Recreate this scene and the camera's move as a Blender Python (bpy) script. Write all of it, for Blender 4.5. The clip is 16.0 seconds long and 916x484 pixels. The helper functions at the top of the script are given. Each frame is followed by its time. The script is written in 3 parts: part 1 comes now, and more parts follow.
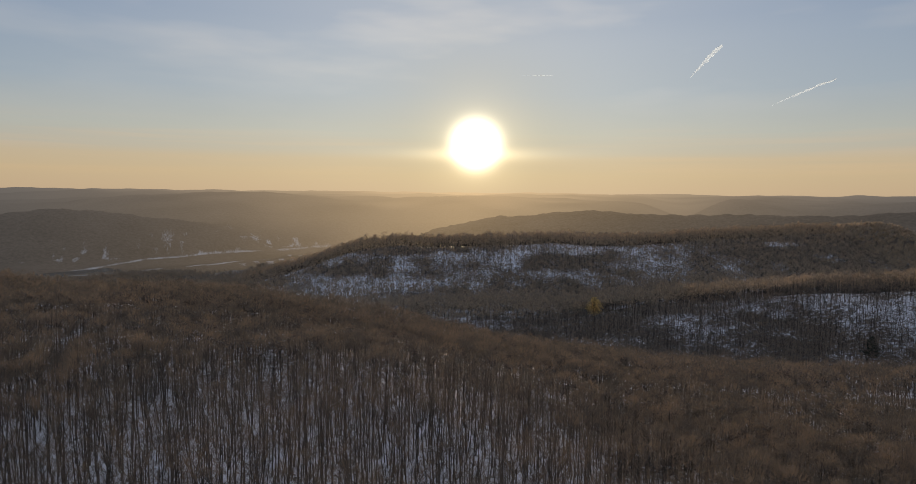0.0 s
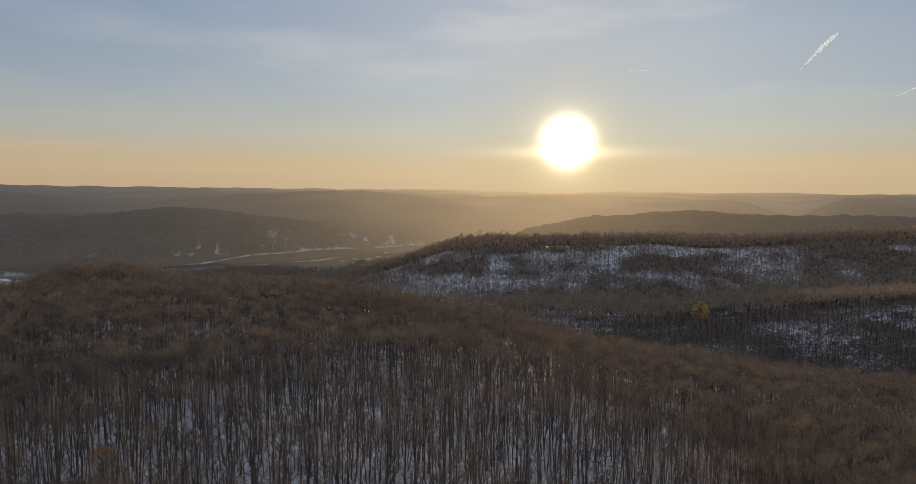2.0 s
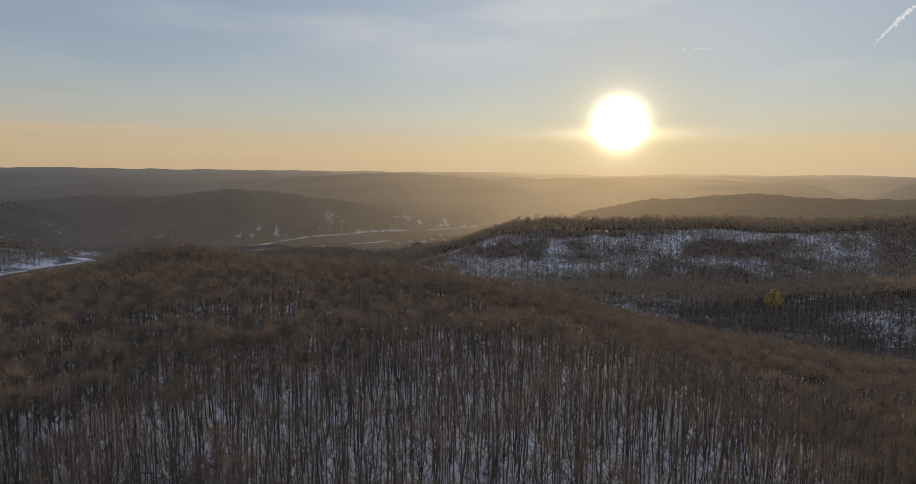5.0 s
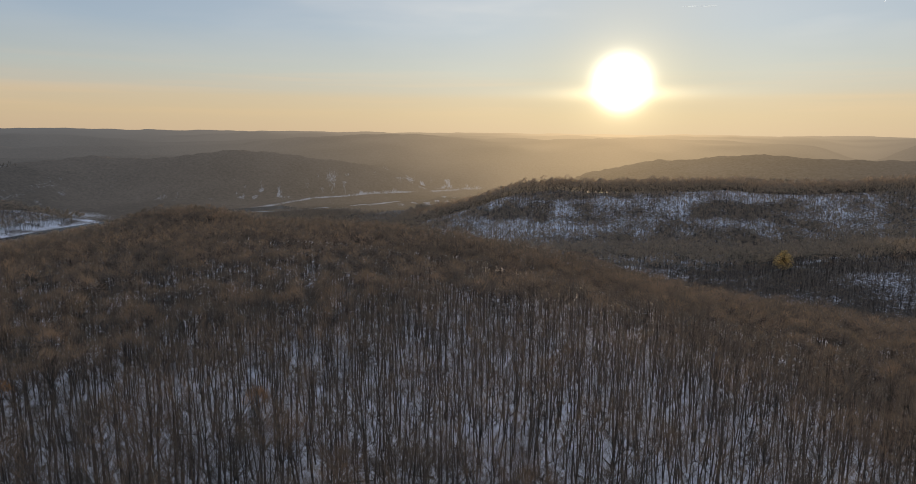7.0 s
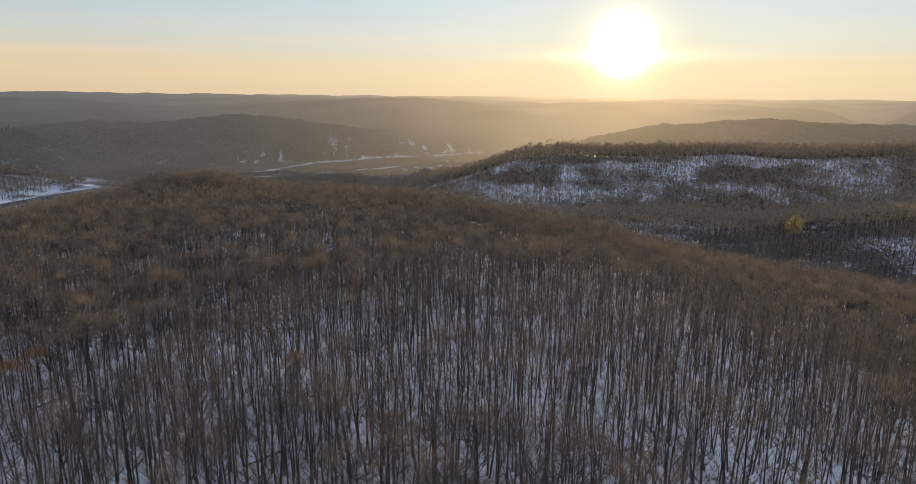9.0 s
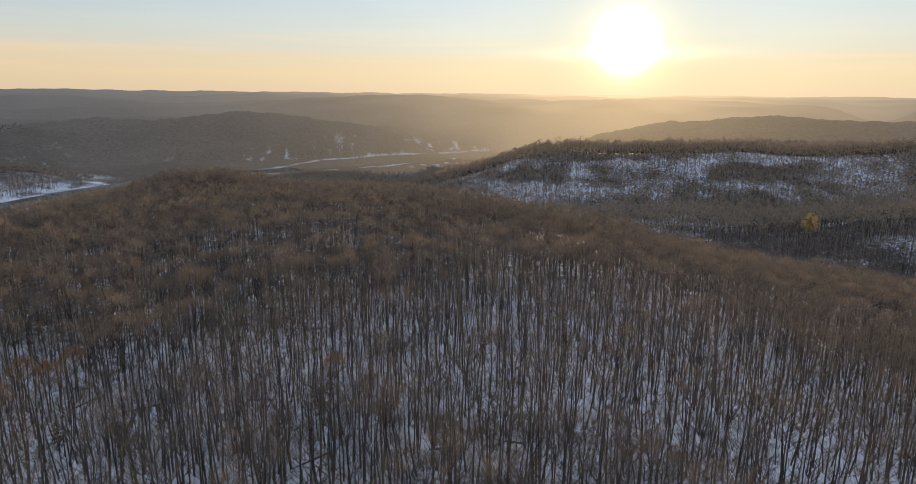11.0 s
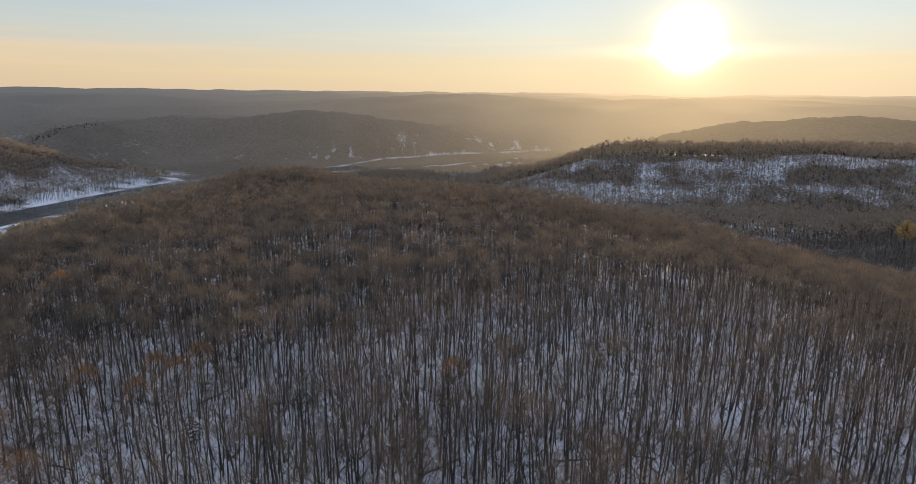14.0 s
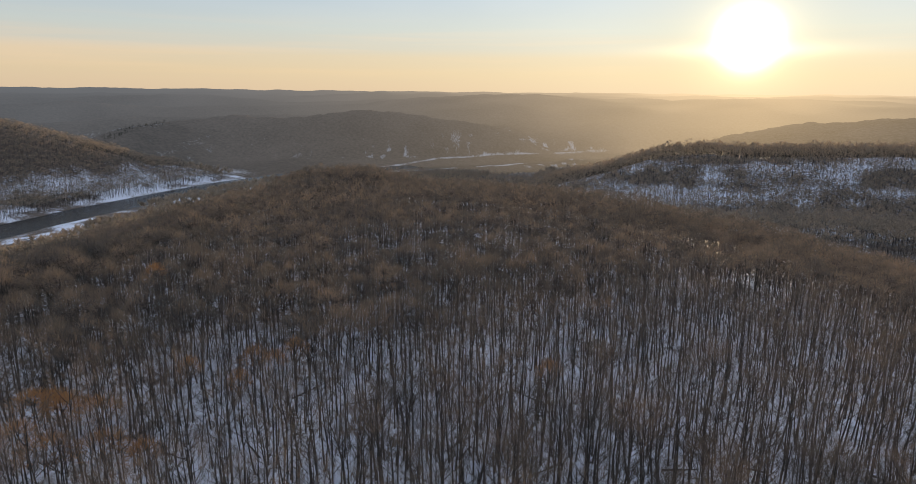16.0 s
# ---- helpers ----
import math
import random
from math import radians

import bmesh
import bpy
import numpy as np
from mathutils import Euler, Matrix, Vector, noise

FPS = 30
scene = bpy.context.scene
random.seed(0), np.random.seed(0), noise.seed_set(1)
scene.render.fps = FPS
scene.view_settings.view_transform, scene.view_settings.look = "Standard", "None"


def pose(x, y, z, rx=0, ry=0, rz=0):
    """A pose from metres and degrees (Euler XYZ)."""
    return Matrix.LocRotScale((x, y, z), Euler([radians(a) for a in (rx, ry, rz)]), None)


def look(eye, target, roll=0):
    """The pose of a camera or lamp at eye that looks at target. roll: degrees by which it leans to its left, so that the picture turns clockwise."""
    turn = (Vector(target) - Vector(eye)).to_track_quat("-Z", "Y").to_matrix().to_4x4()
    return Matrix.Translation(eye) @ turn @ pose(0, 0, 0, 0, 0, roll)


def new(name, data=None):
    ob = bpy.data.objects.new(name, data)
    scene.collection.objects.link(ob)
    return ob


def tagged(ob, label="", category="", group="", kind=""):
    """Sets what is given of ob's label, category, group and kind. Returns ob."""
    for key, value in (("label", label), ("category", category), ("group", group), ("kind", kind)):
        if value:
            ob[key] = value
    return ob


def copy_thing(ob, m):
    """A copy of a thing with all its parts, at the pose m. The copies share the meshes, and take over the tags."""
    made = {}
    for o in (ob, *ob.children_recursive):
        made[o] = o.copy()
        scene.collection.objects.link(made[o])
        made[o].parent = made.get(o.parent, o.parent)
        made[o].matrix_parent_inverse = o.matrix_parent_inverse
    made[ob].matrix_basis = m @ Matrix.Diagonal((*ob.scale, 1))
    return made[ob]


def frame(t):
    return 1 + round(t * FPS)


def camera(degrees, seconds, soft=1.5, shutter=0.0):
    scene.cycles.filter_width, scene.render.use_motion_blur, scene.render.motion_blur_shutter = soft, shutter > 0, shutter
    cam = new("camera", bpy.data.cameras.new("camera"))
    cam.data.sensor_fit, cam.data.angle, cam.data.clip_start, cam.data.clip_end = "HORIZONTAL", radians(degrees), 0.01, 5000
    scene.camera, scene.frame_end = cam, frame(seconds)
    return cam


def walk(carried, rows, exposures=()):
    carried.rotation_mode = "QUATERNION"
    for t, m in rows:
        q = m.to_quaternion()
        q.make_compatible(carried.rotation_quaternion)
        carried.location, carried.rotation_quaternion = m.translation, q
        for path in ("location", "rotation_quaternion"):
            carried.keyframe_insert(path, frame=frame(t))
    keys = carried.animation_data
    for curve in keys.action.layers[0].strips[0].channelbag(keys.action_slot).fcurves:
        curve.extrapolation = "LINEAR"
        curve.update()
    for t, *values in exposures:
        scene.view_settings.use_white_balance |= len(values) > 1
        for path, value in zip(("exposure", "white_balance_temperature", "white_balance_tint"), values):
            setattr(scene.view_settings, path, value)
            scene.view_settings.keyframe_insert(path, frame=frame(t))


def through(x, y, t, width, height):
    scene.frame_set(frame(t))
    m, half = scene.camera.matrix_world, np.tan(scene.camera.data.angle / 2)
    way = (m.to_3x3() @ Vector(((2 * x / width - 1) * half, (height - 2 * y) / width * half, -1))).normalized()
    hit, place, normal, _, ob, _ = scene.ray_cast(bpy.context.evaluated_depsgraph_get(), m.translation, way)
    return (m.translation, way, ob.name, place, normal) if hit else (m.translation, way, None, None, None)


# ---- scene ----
cam = camera(70.7, 16.0, soft=0.8)
# seconds, place in metres, yaw to the left, pitch up, lean to the right
PATH = [
    (0.0, 0.00, 0.00, 150.00, 0.000, -4.188, -0.552),
    (0.5, -2.78, -0.29, 150.51, 1.626, -4.228, -0.552),
    (1.0, -5.58, -0.60, 150.95, 3.480, -4.286, -0.552),
    (1.5, -8.34, -0.91, 151.30, 5.635, -4.321, -0.552),
    (2.0, -11.05, -1.21, 151.58, 7.950, -4.402, -0.552),
    (2.5, -13.74, -1.47, 151.82, 10.149, -4.493, -0.552),
    (3.0, -16.41, -1.68, 152.04, 12.132, -4.655, -0.552),
    (3.5, -19.12, -1.86, 152.23, 12.298, -4.796, -0.552),
    (4.0, -21.86, -2.00, 152.34, 12.296, -4.958, -0.552),
    (6.5, -35.72, -2.52, 152.52, 12.258, -8.570, -0.550),
    (7.0, -38.52, -2.58, 152.52, 12.246, -9.414, -0.550),
    (7.5, -41.33, -2.63, 152.44, 12.241, -10.219, -0.550),
    (8.0, -44.16, -2.65, 152.28, 12.232, -11.000, -0.550),
    (8.5, -47.02, -2.66, 152.06, 12.190, -11.764, -0.550),
    (9.0, -49.93, -2.64, 151.88, 12.153, -12.523, -0.550),
    (11.5, -64.82, -2.34, 151.56, 12.558, -12.796, -0.548),
    (12.0, -67.97, -2.39, 151.58, 13.344, -12.841, -0.548),
    (12.5, -71.29, -2.57, 151.67, 14.240, -12.832, -0.547),
    (13.0, -74.73, -2.87, 151.83, 15.223, -12.836, -0.547),
    (13.5, -78.20, -3.28, 152.00, 16.223, -12.856, -0.547),
    (14.0, -81.60, -3.79, 152.15, 17.262, -12.879, -0.547),
    (14.5, -84.92, -4.42, 152.18, 18.347, -12.884, -0.547),
    (15.0, -88.19, -5.15, 152.08, 19.461, -12.900, -0.547),
    (15.5, -91.46, -5.98, 151.88, 20.576, -12.890, -0.547),
    (16.0, -94.75, -6.85, 151.64, 21.654, -12.896, -0.547),
]
walk(cam, [(t, pose(x, y, z, 0, 0, yaw) @ pose(0, 0, 0, 90 + pitch) @ pose(0, 0, 0, 0, 0, -lean)) for t, x, y, z, yaw, pitch, lean in PATH],
     exposures=[(0.0, -0.10, 7000, 12), (4.0, -0.07, 7000, 12), (6.5, 0.08, 6850, 11), (8.0, 0.32, 6750, 10), (9.0, 0.48, 6700, 10), (11.5, 0.53, 6650, 10), (16.0, 0.48, 6650, 10)])

# ---- sky and sun ----
SUN_AZ, SUN_EL = radians(1.5), radians(4.4)
SUN_DIR = Vector((math.sin(SUN_AZ) * math.cos(SUN_EL), math.cos(SUN_AZ) * math.cos(SUN_EL), math.sin(SUN_EL)))


def srgb(r, g, b):
    return tuple((c / 255 / 12.92 if c <= 10 else ((c / 255 + 0.055) / 1.055) ** 2.4) for c in (r, g, b)) + (1.0,)


class Nodes:
    """Short hand for building a node tree."""

    def __init__(self, tree):
        self.tree = tree
        tree.nodes.clear()

    def add(self, kind, inputs=None, **props):
        n = self.tree.nodes.new(kind)
        for k, v in props.items():
            setattr(n, k, v)
        for k, v in (inputs or {}).items():
            if isinstance(v, bpy.types.NodeSocket):
                self.tree.links.new(v, n.inputs[k])
            else:
                n.inputs[k].default_value = v
        return n

    def math(self, op, a, b=0.0, clamp=False):
        return self.add("ShaderNodeMath", {0: a, 1: b}, operation=op, use_clamp=clamp).outputs[0]

    def ramp(self, fac, stops, mode="LINEAR"):
        n = self.add("ShaderNodeValToRGB", {0: fac})
        n.color_ramp.interpolation = mode
        while len(n.color_ramp.elements) < len(stops):
            n.color_ramp.elements.new(0.5)
        for e, (p, c) in zip(n.color_ramp.elements, stops):
            e.position, e.color = p, c if len(c) == 4 else (*c, 1)
        return n.outputs[0]

    def mix(self, fac, a, b, blend="MIX"):
        n = self.add("ShaderNodeMix", data_type="RGBA", blend_type=blend)
        for k, v in ((0, fac), (6, a), (7, b)):
            if isinstance(v, bpy.types.NodeSocket):
                self.tree.links.new(v, n.inputs[k])
            else:
                n.inputs[k].default_value = v
        return n.outputs[2]


world = bpy.data.worlds.new("sky")
scene.world = world
world.use_nodes = True
w = Nodes(world.node_tree)
way = w.add("ShaderNodeTexCoord").outputs["Generated"]
sky = w.add("ShaderNodeTexSky", sky_type="NISHITA", sun_disc=False, sun_elevation=SUN_EL, sun_rotation=SUN_AZ,
            altitude=350.0, air_density=1.0, dust_density=0.0, ozone_density=1.0)
up = w.add("ShaderNodeSeparateXYZ", {0: way}).outputs[2]
cosine = w.add("ShaderNodeVectorMath", {0: way, 1: tuple(SUN_DIR)}, operation="DOT_PRODUCT").outputs["Value"]
angle = w.math("MULTIPLY", w.math("ARCCOSINE", w.math("MINIMUM", cosine, 1.0)), 180 / math.pi)
# clear winter evening sky: warm band along the horizon, pale blue above
band = w.ramp(w.math("MULTIPLY", up, 2.0, True), [
    (0.0, srgb(184, 167, 149)), (0.06, srgb(192, 174, 150)), (0.106, srgb(191, 177, 158)), (0.126, srgb(182, 178, 170)), (0.18, srgb(171, 179, 181)),
    # last stop: zenith out of view, brightened as added fill light for the ground
    (0.30, srgb(145, 166, 189)), (0.50, srgb(120, 148, 184)), (0.62, srgb(124, 150, 185)), (1.0, srgb(163, 174, 196))])
# thin cirrus drawn out across the upper sky
stretch = w.add("ShaderNodeMapping", {0: way, "Location": (0.45, 0.0, 0.0), "Rotation": (0.0, radians(14), 0.0), "Scale": (1.3, 1.0, 6.0)})
veil = w.add("ShaderNodeTexNoise", {"Vector": stretch.outputs[0], "Scale": 1.9, "Detail": 4.0, "Roughness": 0.5}).outputs[0]
veil = w.math("MULTIPLY", w.ramp(veil, [(0.45, (0, 0, 0)), (0.75, (1, 1, 1))]), w.ramp(up, [(0.08, (0, 0, 0)), (0.2, (1, 1, 1))]))
near_sun = w.math("EXPONENT", w.math("MULTIPLY", angle, -1 / 17.0))
veil = w.math("MULTIPLY", veil, w.math("ADD", near_sun, 0.12))
veil = w.math("MULTIPLY", veil, w.math("SUBTRACT", 1.0, w.math("EXPONENT", w.math("MULTIPLY", w.math("POWER", w.math("DIVIDE", angle, 8.0), 2.0), -1.0))))
band = w.mix(w.math("MULTIPLY", veil, 1.0, True), band, srgb(232, 226, 220))
# long low streaks of cloud just above the horizon
flat = w.add("ShaderNodeMapping", {0: way, "Scale": (1.6, 1.6, 46.0)})
streak = w.add("ShaderNodeTexNoise", {"Vector": flat.outputs[0], "Scale": 1.7, "Detail": 3.0, "Roughness": 0.5}).outputs[0]
streak = w.math("MULTIPLY", w.ramp(streak, [(0.46, (0, 0, 0)), (0.68, (1, 1, 1))]), w.ramp(up, [(0.015, (0, 0, 0)), (0.045, (1, 1, 1)), (0.075, (1, 1, 1)), (0.11, (0, 0, 0))]))
band = w.mix(w.math("MULTIPLY", streak, 0.18, True), band, srgb(226, 188, 150))
wide = w.math("MULTIPLY", w.math("EXPONENT", w.math("MULTIPLY", angle, -1 / 17.0)), 0.36)
tight = w.math("MULTIPLY", w.math("EXPONENT", w.math("MULTIPLY", w.math("POWER", w.math("DIVIDE", angle, 3.5), 1.7), -1.0)), 0.44)
# the sun lights a thin sheet of cloud that lies level with its lower rim
level = w.math("POWER", w.math("DIVIDE", w.math("SUBTRACT", up, 0.0615), 0.0095), 2.0)
sheet = w.math("MULTIPLY", w.math("EXPONENT", w.math("MULTIPLY", w.math("ADD", level, w.math("DIVIDE", angle, 2.7)), -1.0)), 1.3)
glow = w.math("ADD", w.math("ADD", wide, tight), sheet)
core = w.math("MULTIPLY", w.math("EXPONENT", w.math("MULTIPLY", w.math("POWER", w.math("DIVIDE", angle, 1.38), 2.0), -1.0)), 12.0)
disc = w.add("ShaderNodeVectorMath", {0: (1.0, 0.92, 0.68), "Scale": core}, operation="SCALE").outputs[0]
halo = w.add("ShaderNodeVectorMath", {0: (1.0, 0.838, 0.50), "Scale": glow}, operation="SCALE").outputs[0]
total = w.add("ShaderNodeVectorMath", {0: disc, 1: halo}, operation="ADD").outputs[0]
high = w.math("MULTIPLY", w.math("EXPONENT", w.math("MULTIPLY", angle, -1 / 20.0)), w.ramp(up, [(0.05, (0, 0, 0)), (0.22, (1, 1, 1))]))
high = w.math("MULTIPLY", high, w.math("SUBTRACT", 1.0, w.math("EXPONENT", w.math("MULTIPLY", angle, -1 / 12.0))))
pale = w.add("ShaderNodeVectorMath", {0: (0.37, 0.35, 0.32), "Scale": high}, operation="SCALE").outputs[0]
total = w.add("ShaderNodeVectorMath", {0: total, 1: pale}, operation="ADD").outputs[0]
# the blue gives way to the sun's glare close by it
scant = w.math("SUBTRACT", 1.0, w.math("MULTIPLY", w.math("EXPONENT", w.math("MULTIPLY", w.math("POWER", w.math("DIVIDE", angle, 7.0), 2.0), -1.0)), 0.3))
band = w.add("ShaderNodeVectorMath", {0: band, "Scale": scant}, operation="SCALE").outputs[0]
total = w.add("ShaderNodeVectorMath", {0: total, 1: band}, operation="ADD").outputs[0]
bg_air = w.add("ShaderNodeBackground", {"Color": sky.outputs[0], "Strength": 0.013})
bg_band = w.add("ShaderNodeBackground", {"Color": total, "Strength": 0.85})
both = w.add("ShaderNodeAddShader", {0: bg_air.outputs[0], 1: bg_band.outputs[0]})
w.add("ShaderNodeOutputWorld", {0: both.outputs[0]})

sun = new("sun", bpy.data.lights.new("sun", "SUN"))
sun.data.energy, sun.data.angle, sun.data.color = 3.6, radians(0.53), (1.0, 0.74, 0.45)
sun.matrix_world = look(SUN_DIR * 100, (0, 0, 0))


# ---- materials ----
def material(name):
    m = bpy.data.materials.new(name)
    m.use_nodes = True
    return m, Nodes(m.node_tree)


def noise_tex(n, scale, detail=4.0, rough=0.55, coord="Object"):
    v = n.add("ShaderNodeTexCoord").outputs[coord]
    return n.add("ShaderNodeTexNoise", {"Vector": v, "Scale": scale, "Detail": detail, "Roughness": rough}).outputs[0]


def surface(n, colour, rough=0.8, spec=0.3, bump=None, strength=0.4, distance=0.1, **more):
    ins = {"Base Color": colour, "Roughness": rough, "Specular IOR Level": spec}
    if bump is not None:
        ins["Normal"] = n.add("ShaderNodeBump", {"Height": bump, "Strength": strength, "Distance": distance}).outputs[0]
    ins.update(more)
    return n.add("ShaderNodeBsdfPrincipled", ins)


def out(n, shader):
    n.add("ShaderNodeOutputMaterial", {0: shader.outputs[0]})


def snow_ground():
    m, n = material("snow_and_leaf_litter")
    large, fine = noise_tex(n, 0.03, 5.0, 0.6), noise_tex(n, 0.28, 6.0, 0.7)
    lying = n.add("ShaderNodeAttribute", attribute_name="snow").outputs["Fac"]
    patchy = n.math("ADD", n.math("MULTIPLY", large, 0.4), n.math("MULTIPLY", fine, 0.6))
    cover = n.ramp(n.math("ADD", patchy, n.math("MULTIPLY", n.math("SUBTRACT", lying, 0.5), 0.5)), [(0.44, (0, 0, 0)), (0.57, (1, 1, 1))])
    white = n.mix(noise_tex(n, 0.9, 3.0), (0.70, 0.75, 0.85, 1), (0.83, 0.86, 0.92, 1))
    litter = n.mix(noise_tex(n, 2.0, 4.0), (0.08, 0.062, 0.048, 1), (0.17, 0.135, 0.105, 1))
    out(n, surface(n, n.mix(cover, litter, white), 0.75, 0.25, fine, 0.5, 0.3))
    return m


def bark():
    m, n = material("bark")
    v = n.mix(noise_tex(n, 1.7, 5.0), (0.022, 0.019, 0.017, 1), (0.07, 0.06, 0.054, 1))
    v = n.mix(n.math("MULTIPLY", noise_tex(n, 0.06, 2.0), 0.5), v, (0.085, 0.085, 0.078, 1))
    out(n, surface(n, v, 0.9, 0.15, noise_tex(n, 6.0, 3.0), 0.5, 0.05))
    return m


def twigs(name, a, b, c, through=0.25):
    m, n = material(name)
    col = n.mix(n.ramp(noise_tex(n, 0.13, 3.0), [(0.35, (0, 0, 0)), (0.65, (1, 1, 1))]), a, b)
    col = n.mix(n.math("MULTIPLY", n.add("ShaderNodeNewGeometry").outputs["Random Per Island"], 0.5), col, c)
    # each tree has its own tone, from grey and dark to pale and ruddy
    tone = n.add("ShaderNodeAttribute", attribute_name="tone").outputs["Fac"]
    tint = n.add("ShaderNodeCombineXYZ", {0: n.math("ADD", n.math("MULTIPLY", tone, 0.38), 1.0), 1: n.math("ADD", n.math("MULTIPLY", tone, 0.29), 1.0),
                                          2: n.math("ADD", n.math("MULTIPLY", tone, 0.22), 1.0)}).outputs[0]
    col = n.add("ShaderNodeVectorMath", {0: col, 1: tint}, operation="MULTIPLY").outputs[0]
    p = surface(n, col, 0.85, 0.2)
    t = n.add("ShaderNodeBsdfTranslucent", {0: col})
    out(n, n.add("ShaderNodeMixShader", {0: through, 1: p.outputs[0], 2: t.outputs[0]}))
    return m


def river_water():
    m, n = material("river_water")
    out(n, surface(n, (0.03, 0.032, 0.03, 1), 0.22, 0.5, noise_tex(n, 0.35, 4.0), 0.6, 0.25))
    return m


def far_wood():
    """Wooded distance with old snow in its gullies; evening haze is painted in as glow that grows with distance."""
    m, n = material("woods_with_painted_haze")
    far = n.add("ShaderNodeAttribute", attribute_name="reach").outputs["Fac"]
    lit = n.add("ShaderNodeAttribute", attribute_name="haze_gold").outputs["Fac"]
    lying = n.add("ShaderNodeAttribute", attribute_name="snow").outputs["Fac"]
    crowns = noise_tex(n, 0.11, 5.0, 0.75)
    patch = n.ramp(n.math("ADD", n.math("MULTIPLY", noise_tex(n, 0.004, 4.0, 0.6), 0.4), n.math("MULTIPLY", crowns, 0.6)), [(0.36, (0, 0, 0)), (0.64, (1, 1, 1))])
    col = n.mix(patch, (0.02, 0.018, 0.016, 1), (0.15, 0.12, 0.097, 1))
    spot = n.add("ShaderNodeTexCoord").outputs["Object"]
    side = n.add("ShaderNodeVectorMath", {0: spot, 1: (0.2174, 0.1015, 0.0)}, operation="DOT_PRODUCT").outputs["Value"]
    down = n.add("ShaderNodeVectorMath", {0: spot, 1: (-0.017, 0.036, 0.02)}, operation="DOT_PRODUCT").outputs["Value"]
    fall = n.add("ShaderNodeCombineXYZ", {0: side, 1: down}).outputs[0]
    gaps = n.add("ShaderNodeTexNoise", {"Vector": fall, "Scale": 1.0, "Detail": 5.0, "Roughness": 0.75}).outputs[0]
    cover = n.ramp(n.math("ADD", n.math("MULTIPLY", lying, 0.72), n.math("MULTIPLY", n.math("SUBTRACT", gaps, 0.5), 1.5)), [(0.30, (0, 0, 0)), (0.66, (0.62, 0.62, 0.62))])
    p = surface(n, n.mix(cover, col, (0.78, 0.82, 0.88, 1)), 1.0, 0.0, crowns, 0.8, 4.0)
    # haze colour as emission: grey away from the sun, gold towards it
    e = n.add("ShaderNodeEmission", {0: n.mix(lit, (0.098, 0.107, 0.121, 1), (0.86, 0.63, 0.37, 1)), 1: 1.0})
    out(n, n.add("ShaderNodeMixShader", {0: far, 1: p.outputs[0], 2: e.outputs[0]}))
    return m


SNOW, BARK, WATER, FAR = snow_ground(), bark(), river_water(), far_wood()
TWIG = twigs("bare_twigs", (0.152, 0.128, 0.106, 1), (0.222, 0.176, 0.138, 1), (0.122, 0.107, 0.093, 1), 0.28)
# bare twigs in a paler, warmer copy: stands in for haze over mid-distance woods
PALED_TWIG = twigs("twigs_paled_for_haze", (0.33, 0.262, 0.192, 1), (0.385, 0.30, 0.215, 1), (0.25, 0.205, 0.165, 1), 0.24)
# palest copy of the bare twigs: far haze and backlit glow painted into colour
PALEST_TWIG = twigs("twigs_paled_for_far_haze", (0.39, 0.308, 0.222, 1), (0.41, 0.325, 0.235, 1), (0.33, 0.265, 0.20, 1), 0.32)
RUSSET = twigs("dry_russet_leaves", (0.48, 0.25, 0.105, 1), (0.54, 0.31, 0.14, 1), (0.36, 0.20, 0.10, 1), 0.38)
LARCH = twigs("golden_needles", (0.80, 0.56, 0.21, 1), (0.85, 0.64, 0.29, 1), (0.70, 0.46, 0.17, 1), 0.78)
NEEDLE = twigs("dark_needles", (0.022, 0.032, 0.02, 1), (0.035, 0.045, 0.026, 1), (0.02, 0.025, 0.02, 1), 0.1)


# ---- the lie of the land ----
def fade(v, a, b):
    s = np.clip((v - a) / (b - a), 0, 1)
    return s * s * (3 - 2 * s)


def hash2(i, j, k):
    v = np.sin(i * 127.1 + j * 311.7 + k * 74.7) * 43758.5453
    return v - np.floor(v)


def waves(x, y, size, k=0):
    """Smooth value noise, 0 to 1."""
    x, y = x / size, y / size
    i, j = np.floor(x), np.floor(y)
    u, v = x - i, y - j
    u, v = u * u * (3 - 2 * u), v * v * (3 - 2 * v)
    return (hash2(i, j, k) * (1 - u) * (1 - v) + hash2(i + 1, j, k) * u * (1 - v)
            + hash2(i, j + 1, k) * (1 - u) * v + hash2(i + 1, j + 1, k) * u * v)


def along(x, y, line):
    """Distance to a line of (x, y, value) and the value at its nearest place."""
    best, value = np.full(np.shape(x), 1e9), np.zeros(np.shape(x))
    for (ax, ay, av), (bx, by, bv) in zip(line, line[1:]):
        dx, dy = bx - ax, by - ay
        s = np.clip(((x - ax) * dx + (y - ay) * dy) / (dx * dx + dy * dy), 0, 1)
        d = np.hypot(x - ax - s * dx, y - ay - s * dy)
        value = np.where(d < best, av + s * (bv - av), value)
        best = np.minimum(d, best)
    return best, value


